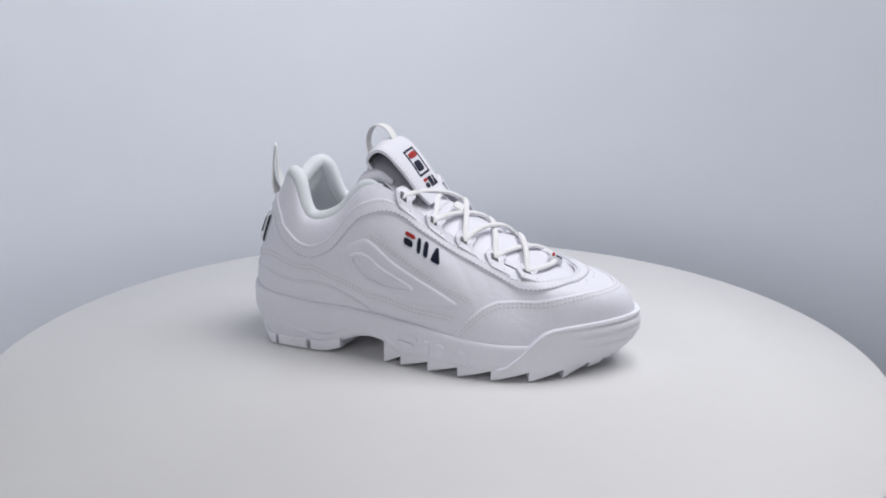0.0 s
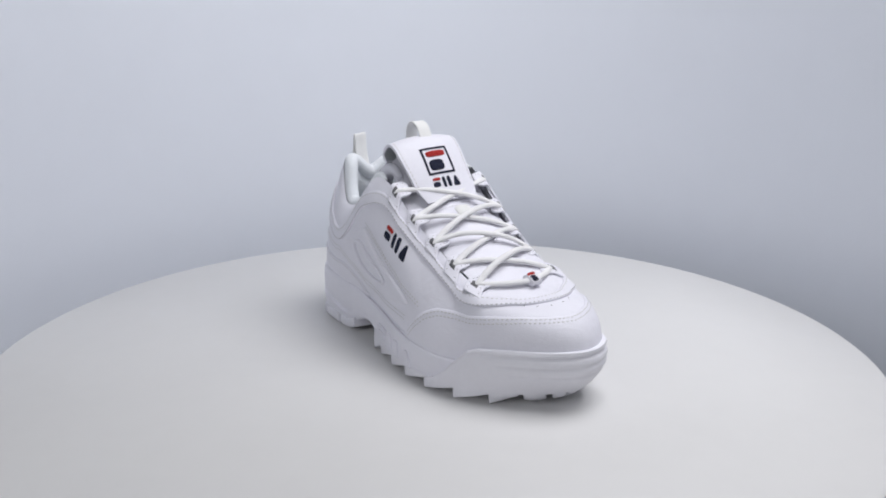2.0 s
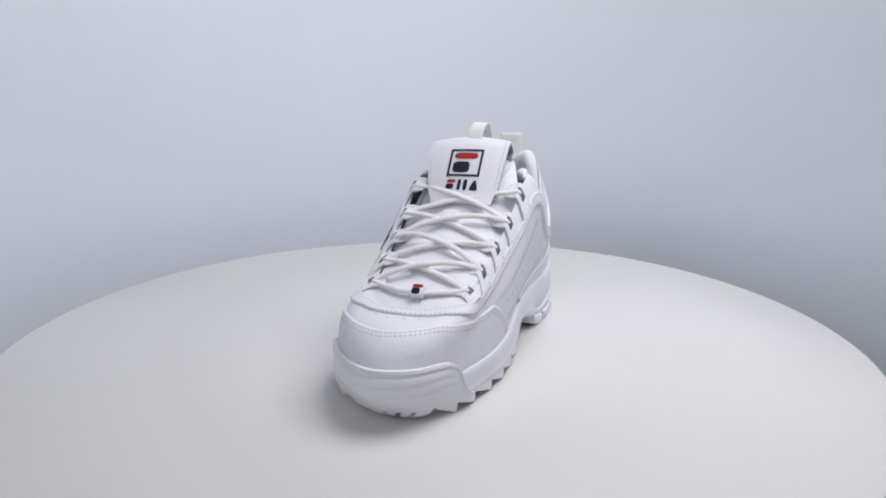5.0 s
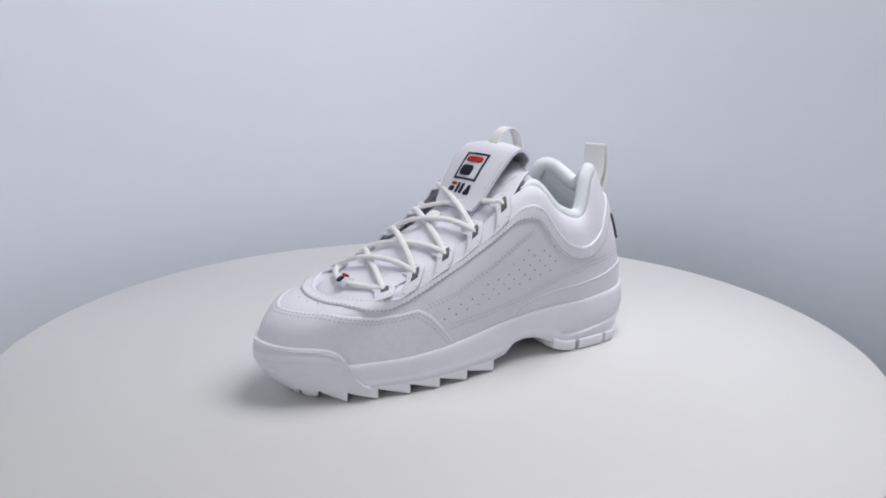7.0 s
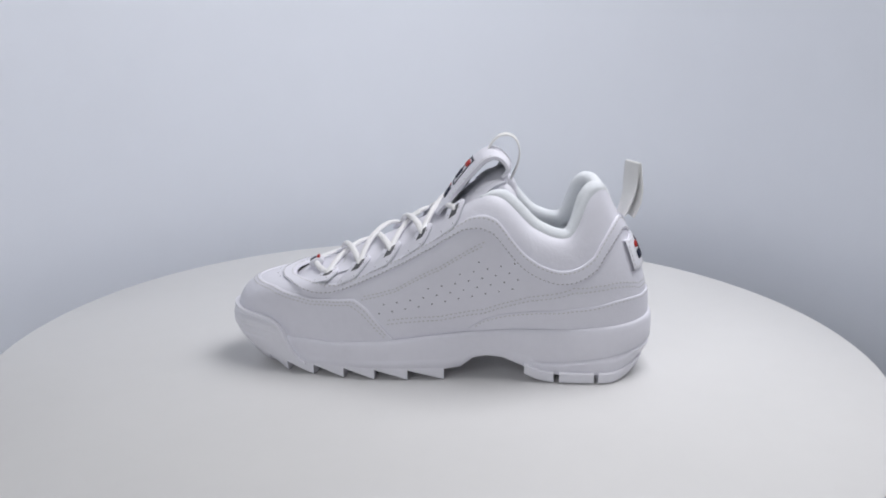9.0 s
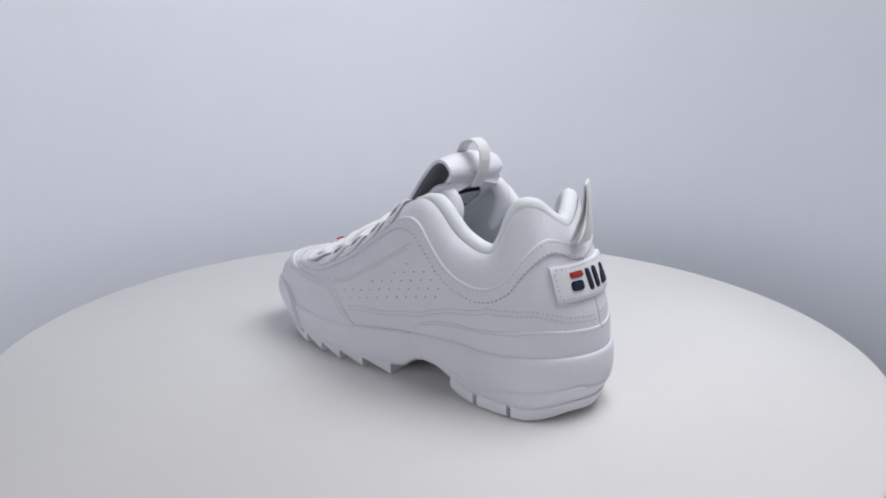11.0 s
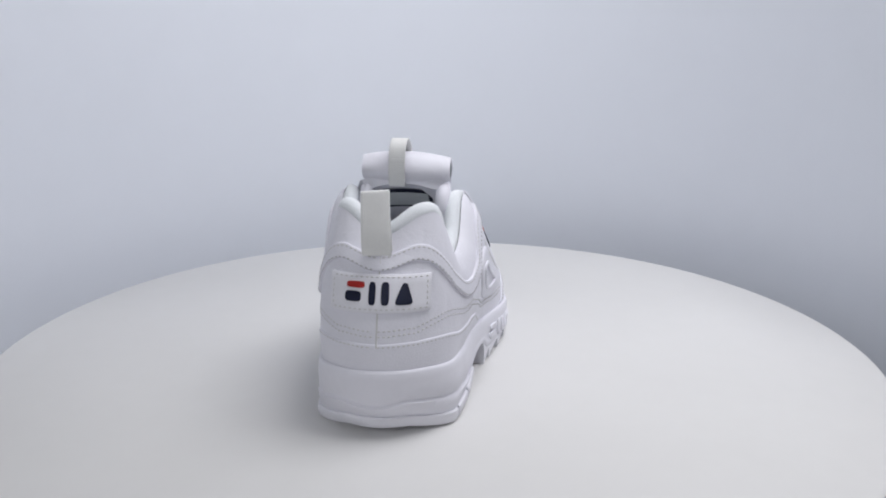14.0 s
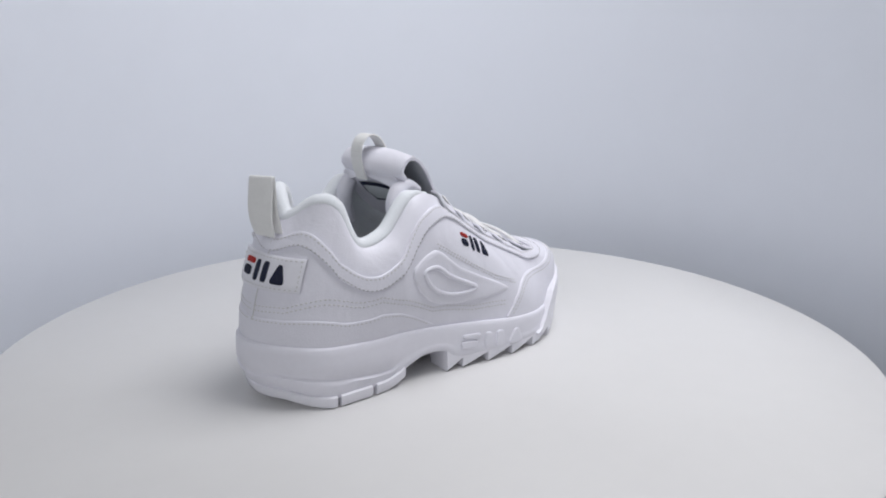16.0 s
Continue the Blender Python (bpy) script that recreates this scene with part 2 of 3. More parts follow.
def studio():
    r, th = 0.3112, 0.024
    prof = [(0, 0), (r - 0.004, 0), (r - 0.0012, -0.0012), (r, -0.004), (r, -th + 0.003), (r - 0.003, -th), (0, -th)]
    n = 160
    g = [[(1000 * a * math.cos(2 * math.pi * i / n), 1000 * a * math.sin(2 * math.pi * i / n), 1000 * z) for a, z in prof] for i in range(n)]
    disc = new("turntable")
    disc.location = (-0.0039, 0.0054, 0)
    tagged(disc, "round white laminate turntable disc with a softened rim", "turntable")
    grid_part("disc", g, DISC, disc, "smooth white disc", closed_n=True, sharp=40)
    g = [[(1000 * a * math.cos(2 * math.pi * i / 64), 1000 * a * math.sin(2 * math.pi * i / 64), z) for a, z in [(0, -24), (0.11, -24), (0.11, -26), (0.11, -26.5), (0, -26.5)]] for i in range(64)]
    # unseen drum added below the disc so the gap to the backdrop stays dark
    grid_part("housing", [[(1000 * a * math.cos(2 * math.pi * i / 96), 1000 * a * math.sin(2 * math.pi * i / 96), z) for a, z in [(0, -27), (0.302, -27), (0.306, -31), (0.306, -296), (0, -296)]] for i in range(96)], DISC, None, "", closed_n=True, sharp=40)
    tagged(bpy.data.objects["housing"], "unseen white drum added under turntable disc to shade the gap behind it", "housing", kind="structure")
    bpy.data.objects["housing"].location = (-0.0039, 0.0054, 0)
    grid_part("hub", g, DISC, disc, "white hub", closed_n=True, sharp=40)

    # round paper wall behind the disc, open to the camera and above
    wall, low, high = 0.385, -0.30, 0.30
    prof = [(wall, low), (wall, -0.1), (wall, 0.0), (wall, 0.1), (wall, 0.2), (wall, high), (wall + 0.006, high), (wall + 0.006, low)]
    rows = [[(1000 * a * math.cos(t), 1000 * a * math.sin(t), 1000 * z) for a, z in prof] for t in np.linspace(math.radians(-8), math.radians(188), 140)]
    ob = grid_part("backdrop", rows, PAPER, None, sharp=50, closed_m=True)
    tagged(ob, "seamless pale grey-white paper wall curving behind turntable", "backdrop", kind="structure")

    # plain white room that closes the place
    def wall_slab(name, x0, x1, y0, y1, z0, z1, label):
        v = [(x * 1000, y * 1000, z * 1000) for x in (x0, x1) for y in (y0, y1) for z in (z0, z1)]
        ob = part(name, v, [(0, 1, 3, 2), (4, 6, 7, 5), (0, 4, 5, 1), (2, 3, 7, 6), (0, 2, 6, 4), (1, 5, 7, 3)], ROOM, None, "", False)
        tagged(ob, label, name.split("_")[0], kind="structure")
    wall_slab("floor", -2, 2, -2, 2, -0.36, -0.30, "plain pale floor under turntable")
    wall_slab("ceiling", -2, 2, -2, 2, 2.2, 2.26, "plain white studio ceiling")
    wall_slab("wall_north", -2.06, 2.06, 2, 2.06, -0.36, 2.26, "plain white studio wall")
    wall_slab("wall_south", -2.06, 2.06, -2.06, -2, -0.36, 2.26, "plain white studio wall")
    wall_slab("wall_east", 2, 2.06, -2, 2, -0.36, 2.26, "plain white studio wall")
    wall_slab("wall_west", -2.06, -2, -2, 2, -0.36, 2.26, "plain white studio wall")
    return disc


TURNTABLE = studio()


# ---------------------------------------------------------------- the shoe
SHOE = new("sneaker")
tagged(SHOE, "chunky white leather lace-up sneaker with saw-tooth sole standing on turntable", "sneaker")

SOLE_LOW = keyed([(-145, 8), (-128, 5.5), (-76, 5.5), (-66, 8), (-57, 12), (-47, 16), (-37, 17), (-28, 15.5), (-20, 9), (-10, 7.5), (85, 7.5), (105, 8), (125, 12), (145, 20)])


def sole_ring(t, z, inset):
    f = foot(t)
    o = outward(t)
    q = f - o * np.asarray(inset)[:, None]
    return np.concatenate([q, np.broadcast_to(z, len(t))[:, None]], 1)


def tuck(t, z):
    """How far the wall of the sole draws in below: much under the toe, a little at the heel."""
    x = foot(t)[:, 0]
    toe = np.clip((x - 85) / 55, 0, 1) ** 1.3
    heel = np.clip((-x - 118) / 25, 0, 1)
    low = np.clip((30 - z) / 30, 0, 1)
    return toe * 26 * low ** 1.7 + heel * 15 * np.clip((25 - z) / 25, 0, 1) ** 1.5


def midsole():
    t = np.linspace(0, NK, 352, endpoint=False)
    x = foot(t)[:, 0]
    lo, hi = SOLE_LOW(x), SOLE_TOP(x)
    rear = np.clip((-64 - x) / 8, 0, 1)
    crease = np.interp(x, [-148, -144, -115, -83, -50], [21, 24, 18, 14, 13])
    rows = []
    spine = np.stack([np.clip(x, -105, 95), np.full(len(t), 2.0), lo], 1)
    rows.append(spine)
    rows.append(sole_ring(t, lo, tuck(t, lo) + 9))
    rows.append(sole_ring(t, lo, tuck(t, lo) + 1.6))
    for f, ins in [(0.06, 0.3), (0.25, -0.4)]:
        z = lo + (hi - lo) * f
        rows.append(sole_ring(t, z, tuck(t, z) + ins))
    for dz, ins in [(-1.5, -0.8), (-0.5, 0.6), (0.6, 0.9), (2.2, -0.2)]:
        z = (crease + dz) * rear + (lo + (hi - lo) * (0.36 + 0.04 * dz)) * (1 - rear)
        rows.append(sole_ring(t, z, tuck(t, z) + ins * rear))
    for f, ins in [(0.70, -0.3), (0.86, 0.0), (0.95, 0.4), (0.985, 1.1), (1.0, 2.1), (0.95, 3.6), (0.9, 14)]:
        z = lo + (hi - lo) * f
        rows.append(sole_ring(t, z, tuck(t, z) + ins))
    return grid_part("midsole", np.stack(rows, 1), FOAM, SHOE, "thick white moulded foam midsole", closed_n=True, sharp=70)


MIDSOLE = midsole()

# saw-tooth lugs along both sides of the forefoot
TOOTH_OUT = [(-27, -14), (-14, 7), (7, 29), (29, 52), (52, 76), (76, 98), (98, 113)]
TOOTH_IN = [(-9, 15), (15, 37), (37, 58), (58, 79), (79, 98), (98, 113)]


def tooth(x0, x1, inner):
    """A wedge that hangs lowest at its rear face."""
    tt = np.linspace(11, 22, 800) if inner else np.linspace(0, 11, 800)
    fx = foot(tt)
    order = np.argsort(fx[:, 0])
    def at(x):
        t = np.array([np.interp(x, fx[order, 0], tt[order])])
        return t
    rows = []
    for f in (0.0, 0.03, 0.35, 0.7, 0.97, 1.0):
        x = x0 + (x1 - x0) * f
        t = at(x)
        zb = 0.3 + 6.6 * f
        zt = float(SOLE_LOW(x)) + 4
        o = outward(t)[0]
        f0 = foot(t)[0]
        out = 2.2 * float(np.clip((x - (82 if inner else 52)) / 12, 0, 1))
        def wall(z, d):
            return (*(f0 - o * (float(tuck(t, np.array([z]))[0]) + d - out)), z)
        rows.append([wall(zt, 1.0), wall(zb + (zt - zb) * 0.5, 0.2), wall(zb + 0.7, 0.5), wall(zb, 1.3), wall(zb + 0.8, 20), wall(zt, 23)])
    grid_part("sole_lug", rows, RUBBER, SHOE, "", closed_m=True, sharp=35, caps=True)


for a_, b_ in TOOTH_OUT:
    tooth(a_, b_, False)
for a_, b_ in TOOTH_IN:
    tooth(a_, b_, True)


def toe_lug(t0, t1):
    t = np.linspace(t0, t1, 6)
    rows = []
    for k, s in enumerate(t):
        s = np.array([s])
        o, f = outward(s)[0], foot(s)[0]
        e = 1.0 if k in (0, 5) else 0.0
        zb = 2.4 + e * 0.4
        def wall(z, d):
            return (*(f - o * (float(tuck(s, np.array([z]))[0]) + d)), z)
        rows.append([wall(14.0, -1.8), wall(9.0, -2.4 + e), wall(5.0, -2.2 + e), wall(zb, 0.0 + e), (*(f - o * 40), zb), (*(f - o * 42), 14.0)])
    grid_part("toe_lug", rows, RUBBER, SHOE, "", closed_m=True, sharp=35, caps=True)


for a_, b_ in [(9.5, 9.95), (10.12, 10.52), (10.68, 11.08), (11.24, 11.64), (11.8, 12.2), (12.36, 12.8)]:
    toe_lug(a_, b_)


def heel_lug(t0, t1):
    t = np.linspace(t0, t1, 14 if t1 < NK else 60)
    x = foot(t)[:, 0]
    back = np.clip((-x - 118) / 24, 0, 1)
    front = np.clip((x + 80) / 20, 0, 1)
    zb = 0.2 + 4.0 * back ** 2 + 6.0 * front ** 2
    rows = [sole_ring(t, zb + 8.0, tuck(t, zb + 8.0) - 0.4), sole_ring(t, zb + 7.2, tuck(t, zb + 7.5) - 1.3), sole_ring(t, zb + 3.4, tuck(t, zb + 6) - 1.4), sole_ring(t, zb + 0.8, tuck(t, zb + 5) - 0.4),
            sole_ring(t, zb, tuck(t, zb + 5) + 2.0), sole_ring(t, zb, tuck(t, zb) + 24), sole_ring(t, zb + 8, tuck(t, zb) + 26)]
    grid_part("heel_lug", np.stack(rows, 1), RUBBER, SHOE, "", closed_m=True, sharp=35, caps=True)


for a_, b_ in [(19.5, 24.33), (2.43, 3.19), (3.29, 3.95), (18.05, 18.59), (18.69, 19.4)]:
    heel_lug(a_, b_)


def toe_bumper():
    """Ribbed rubber cap that wraps the toe and sweeps down to the sole on both sides."""
    t = np.linspace(7.2, 13.98, 190)
    x = foot(t)[:, 0]
    outer = np.interp(x, [54, 62, 70, 79, 85, 91, 98, 108, 140], [8.5, 11, 18, 28, 33.5, 36, 37, 38, 40])
    inner = np.interp(x, [82, 88, 92, 96, 99, 103, 109, 118, 140], [8.5, 11, 15, 22, 29, 34, 37, 38.5, 40])
    top = np.where(t < 11, outer, inner)
    low = np.interp(x, [54, 80, 100, 125, 145], [8, 8, 8.5, 9, 10])
    rows = []
    fr = np.linspace(0, 1, 40)
    for f in fr:
        z = low + (top - low) * f
        rib = 0.9 * max(0.0, math.sin(f * 30)) * np.clip((z - 19) / 4, 0, 1) * np.clip((x - 100) / 15, 0, 1) * (f < 0.92)
        lip = 0.8 * (f > 0.93)
        over = np.clip((z - 30) / 9, 0, 1) ** 2 * 2.0
        rows.append(sole_ring(t, z, tuck(t, z) - 2.1 - lip + rib + over))
    rows.append(sole_ring(t, top + 0.3, tuck(t, top) + 0.4))
    rows.append(sole_ring(t, top - 0.8, tuck(t, top) + 4.5))
    rows.append(sole_ring(t, low, tuck(t, low) + 4.0))
    g = np.stack(rows, 1)
    grid_part("toe_bumper", g, RUBBER, SHOE, "ribbed white rubber toe bumper", closed_m=True, sharp=50, caps=True)


toe_bumper()

# the skin of the upper
t_ = np.linspace(0, NK, 330, endpoint=False)
h_ = np.linspace(0, 1, 34)
upper = grid_part("upper", hull(t_[:, None], h_[None, :]), LEATHER, SHOE, "smooth white leather upper", closed_n=True)

def at_height(t, z):
    h = np.linspace(0, 1, 400)
    return float(np.interp(z, hull(np.full(400, float(t)), h)[:, 2], h))


ZERO = lambda t: np.zeros(np.shape(t))


def below(line, mm):
    """A line parallel to another, some millimetres further down the upper."""
    t = np.linspace(0, NK, 600)
    h = line(t)
    d = np.linalg.norm(hull(t, np.clip(h + 0.01, 0, 1)) - hull(t, np.clip(h - 0.01, 0, 1)), axis=-1) / (np.clip(h + 0.01, 0, 1) - np.clip(h - 0.01, 0, 1))
    low = np.clip(h - mm / np.maximum(d, 1), 0, 1)
    return lambda q: np.interp(q, t, low)


# toe overlay with its double seam
MUD, m0, m1 = seam([(26, 29), (34, 39), (43, 48), (53, 52.5), (66, 53), (82, 54), (95, 56)], [(99, 57), (82, 54.5), (61, 53.5), (50, 55), (41, 49), (32, 38), (24, 28.5)],
                   [(9.8, at_height(9.8, 57)), (10.4, at_height(10.4, 57)), (11.0, at_height(11.0, 57)), (11.6, at_height(11.6, 57.5)), (12.2, at_height(12.2, 58))])
mudguard = overlay("mudguard", m0, m1, ZERO, MUD, 1.3, LEATHER, SHOE, "white leather toe overlay", 260, 14)
for off in (2.2, 5.0):
    stitching("mudguard_stitching", m0 + 0.15, m1 - 0.15, below(MUD, off), mudguard, 1.35, 2.9, 2.0)

# lower panel round the heel, in pebbled leather
PANEL, p0, p1 = seam([(-38, 37), (-54, 46), (-66, 51), (-80, 53.5), (-106, 53)], [], [(0, at_height(0, 57)), (1, at_height(1, 57))])
PANEL_IN, p2, p3 = seam([], [(-25, 36), (-35, 43), (-50, 47.5), (-70, 50), (-93, 52), (-110, 54)], [(21, at_height(21, 57)), (22, at_height(22, 57))])
panel_out = overlay("heel_panel", 0, p1, ZERO, PANEL, 0.8, TEXTURED, SHOE, "pebbled white leather heel panel", 140, 8)
panel_in = overlay("heel_panel", p2, NK, ZERO, PANEL_IN, 0.8, TEXTURED, SHOE, "pebbled white leather heel panel", 140, 8)
stitching("panel_stitching", 0.05, p1 - 0.1, below(PANEL, 1.6), panel_out, 0.85)
stitching("panel_stitching", p2 + 0.1, NK - 0.05, below(PANEL_IN, 1.6), panel_in, 0.85)

# the long band that edges the throat and swings down under the collar
THROAT = [(9.3, 0.90), (9.8, 0.965), (10.4, 0.985), (11.0, 0.985), (11.6, 0.985), (12.2, 0.965), (12.7, 0.90)]
BAND, _, _ = seam([(-106, 90), (-94, 81), (-81, 79), (-68, 85), (-56, 99), (-48, 108), (-39, 112.5), (-26, 113.5), (-17, 109), (-8, 102), (3, 95), (27, 82), (45, 73), (60, 66)],
                  [(60, 64), (50, 67), (36, 74), (21, 82), (7, 90), (-7, 99), (-17, 106), (-25, 111.5), (-35, 113.5), (-42, 111), (-51, 100), (-61, 88.5), (-70, 82), (-81, 78), (-93, 79), (-104, 86)],
                  THROAT + [(0, at_height(0, 103.5)), (0.7, at_height(0.7, 108)), (1.3, at_height(1.3, 107)), (20.7, at_height(20.7, 107)), (21.3, at_height(21.3, 108)), (22, at_height(22, 103.5))])
eyestay = overlay("eyestay_band", 0.0, NK, below(BAND, 8.6), BAND, 1.5, LEATHER, SHOE, "white leather band edging throat and collar", 520, 9)
stitching("band_stitching", 0.05, NK - 0.05, below(BAND, 1.8), eyestay, 1.5, 3.0, 2.0)
stitching("band_stitching", 0.05, NK - 0.05, below(BAND, 8.0), eyestay, 1.5, 3.0, 1.7, mat=SEAM, width=0.65)

# double seams on the quarters
QUARTER, q0, q1 = seam([(-37, 92), (-24, 84), (-3, 71), (17, 60), (36, 53)])
QUARTER_IN, q2, q3 = seam([], [(44, 57), (21, 64.5), (-7, 80), (-35, 97)])
LOWER, l0, l1 = seam([(-106, 67), (-81, 65), (-59, 58), (-40, 49), (-6, 43), (24, 41)], [], [(0, at_height(0, 64)), (1, at_height(1, 64.5))])
LOWER_IN, l2, l3 = seam([], [(28, 42), (-7, 45), (-35, 50), (-64, 60), (-92, 66), (-112, 67)], [(21, at_height(21, 64.5)), (22, at_height(22, 64))])
for off in (0.0, 3.0):
    stitching("quarter_stitching", q0, q1, below(QUARTER, off), upper, 0.15, 2.9, 1.9)
    stitching("quarter_stitching", q2, q3, below(QUARTER_IN, off), upper, 0.15, 2.9, 1.9)
    stitching("side_stitching", 0.05, l1, below(LOWER, off), upper, 0.15, 2.9, 1.9)
    stitching("side_stitching", l2, NK - 0.05, below(LOWER_IN, off), upper, 0.15, 2.9, 1.9)


# ---- raised and sewn shapes


def on_back(y, z):
    """Where (y, z), seen from behind, lies on the heel: (t, h)."""
    sel = [i for i in range(len(_T)) if _TAB[i, 20, 0] < -100]
    tab = _TAB[sel]
    d = (tab[:, :, 1] - y) ** 2 + (tab[:, :, 2] - z) ** 2
    i, j = np.unravel_index(np.argmin(d), d.shape)
    t, h = _T[sel[i]], _H[j]
    for _ in range(6):
        p = hull(t, h)[0]
        jt = (hull(t + 0.01, h)[0] - p) / 0.01
        jh = (hull(t, h + 0.005)[0] - p) / 0.005
        a = np.array([[jt[1], jh[1]], [jt[2], jh[2]]])
        if abs(np.linalg.det(a)) < 1:
            break
        s = np.linalg.solve(a, np.array([y - p[1], z - p[2]]))
        t, h = t + np.clip(s[0], -0.2, 0.2), min(max(h + np.clip(s[1], -0.05, 0.05), 0), 1)
    return t, h


def side_map(inner, back=False):
    """Carries a flat drawing on to the side (or the heel) of the upper."""
    def put(x, z, lift):
        t, h = on_back(x, z) if back else on_side(x, z, inner)
        return skin(t, h, lift)[0]
    return put


def rounded(points, radius=0.35, steps=4):
    """A closed drawing with its corners rounded off."""
    p = np.asarray(points, float)
    out = []
    for i in range(len(p)):
        a, b, c = p[i - 1], p[i], p[(i + 1) % len(p)]
        u0, u1 = b + (a - b) * radius, b + (c - b) * radius
        for f in np.linspace(0, 1, steps):
            out.append((1 - f) ** 2 * u0 + 2 * f * (1 - f) * b + f * f * u1)
    return np.array(out)


def pad(name, outline, put, lift, mat, parent, label="", base=-0.5, rings=((1.0, 0.0), (1.0, 0.6), (0.95, 0.9), (0.8, 1.0), (0.45, 1.0), (0.0, 1.0))):
    """A raised patch with a soft edge, laid on a surface by its mapping."""
    o = np.asarray(outline, float)
    c = o.mean(0)
    rows = []
    for k, (f, e) in enumerate(rings):
        q = c + (o - c) * f
        rows.append([put(x, z, base if k == 0 else base * 0 + lift * e + lift_floor) for x, z in q])
    return grid_part(name, rows, mat, parent, label, closed_m=True, sharp=60)


lift_floor = 0.0


def slab(x0, x1, z0, z1, lean=0.0):
    d = lean * (z1 - z0)
    return rounded([(x0, z0), (x1, z0), (x1 + d, z1), (x0 + d, z1)], 0.3)


def mark(put, x0, z0, length, height, lift, parent, slope=0.0, flip=1, plain=None):
    """The maker's mark as plain shapes: a red bar over a navy one, two navy uprights and a navy wedge."""
    def turned(o):
        q = np.array(o)
        return np.stack([x0 + flip * q[:, 0] * length, z0 + q[:, 1] * height + slope * q[:, 0] * length], 1)
    bars = [("red_bar", slab(0.02, 0.29, 0.72, 1.0), plain or RED), ("navy_bar", slab(0.0, 0.24, 0.12, 0.58), plain or NAVY),
            ("navy_bar", slab(0.36, 0.46, 0.0, 1.0), plain or NAVY), ("navy_bar", slab(0.54, 0.66, 0.0, 1.0), plain or NAVY),
            ("navy_wedge", rounded([(0.73, 0.0), (1.01, 0.0), (0.92, 0.95), (0.85, 0.95)], 0.25), plain or NAVY)]
    for name, o, m in bars:
        pad("raised_bar" if plain else name, turned(o), put, lift, m, parent)


OUTER, INNER, HEEL = side_map(False), side_map(True), side_map(False, True)
mark(OUTER, -12, 85.5, 25.5, 9.5, 0.7, upper, slope=-0.47)

# padded emblem on the outer side
EMBLEM = smooth_path([(-58, 75), (-53, 82), (-42, 87.5), (-34, 86), (-19, 74), (0, 64), (26, 51), (22, 47.5), (-6, 47), (-32, 50), (-49, 59)], 70, True)
emblem = pad("padded_emblem", EMBLEM, OUTER, 1.6, LEATHER, SHOE, "padded white leather emblem", rings=((1.0, 0.0), (0.985, 0.5), (0.95, 0.8), (0.86, 1.0), (0.7, 0.95), (0.4, 0.8), (0.0, 0.8)))
RING = smooth_path([(-49, 74), (-44, 77), (-37, 76), (-26, 68), (-6, 58), (-8, 55), (-24, 55.5), (-40, 62)], 60, True)
pts = np.array([OUTER(x, z, 1.7) for x, z in np.vstack([RING, RING[:1]])])
nor = np.array([OUTER(x, z, 2.7) for x, z in np.vstack([RING, RING[:1]])]) - pts
grid_part("emblem_piping", tube(pts, nor, 1.5, 1.1, 8), LEATHER, emblem, "raised inner outline", closed_m=True)

# rubber patch on the heel
pq = []
for f in np.linspace(0, 1, 22):
    pq.append([HEEL(-22 + 54.5 * f, z0, lf) for z0, lf in ((73.5, -0.5), (73.6, 1.6), (74.2, 2.0), (78, 2.0), (83, 2.0), (88, 2.0), (92.8, 2.0), (93.4, 1.6), (93.5, -0.5))])
patch = grid_part("heel_patch", pq, RUBBER, SHOE, "white rectangular rubber heel patch", sharp=50, caps=False)
lift_floor = 2.0
mark(HEEL, 23.5, 77.6, 36.5, 11.8, 0.9, patch, flip=-1)
lift_floor = 0.0
verts, faces = [], []
for z in (75.3, 91.8):
    for y in np.arange(-20, 31, 2.9):
        a, b = HEEL(y, z, 2.05), HEEL(y + 0.4, z, 2.05)
        up = unit(HEEL(y, z, 3.0) - a)
        al = unit(b - a)
        capsule(a, al, np.cross(up, al), up, 1.9, 0.7, 0.4, verts, faces)
for y in (-20.3, 30.8):
    for z in np.arange(77.5, 90.5, 2.9):
        a, b = HEEL(y, z, 2.05), HEEL(y, z + 0.4, 2.05)
        up = unit(HEEL(y, z, 3.0) - a)
        al = unit(b - a)
        capsule(a, al, np.cross(up, al), up, 1.9, 0.7, 0.4, verts, faces)
part("patch_stitching", verts, faces, THREAD, patch)

# back seam
zz = np.linspace(55, 103, 40)
sp = np.array([HEEL(5.5, z, 1.2 if z > 97 or z < 57 else 0.1) for z in zz])
grid_part("back_seam", tube(sp, (-1, 0, 0), 0.5, 0.35, 6), THREAD, upper, "fine back seam", closed_m=True)


# perforations
def hole_discs(name, places, radius, parent):
    verts, faces = [], []
    for c, e1, e2 in places:
        b = len(verts)
        for k in range(8):
            a = k * math.pi / 4
            verts.append(c + e1 * math.cos(a) * radius + e2 * math.sin(a) * radius)
        verts.append(c + np.cross(e1, e2) * 0.02)
        faces.extend([(b + k, b + (k + 1) % 8, b + 8) for k in range(8)])
    return part(name, verts, faces, HOLE, parent)


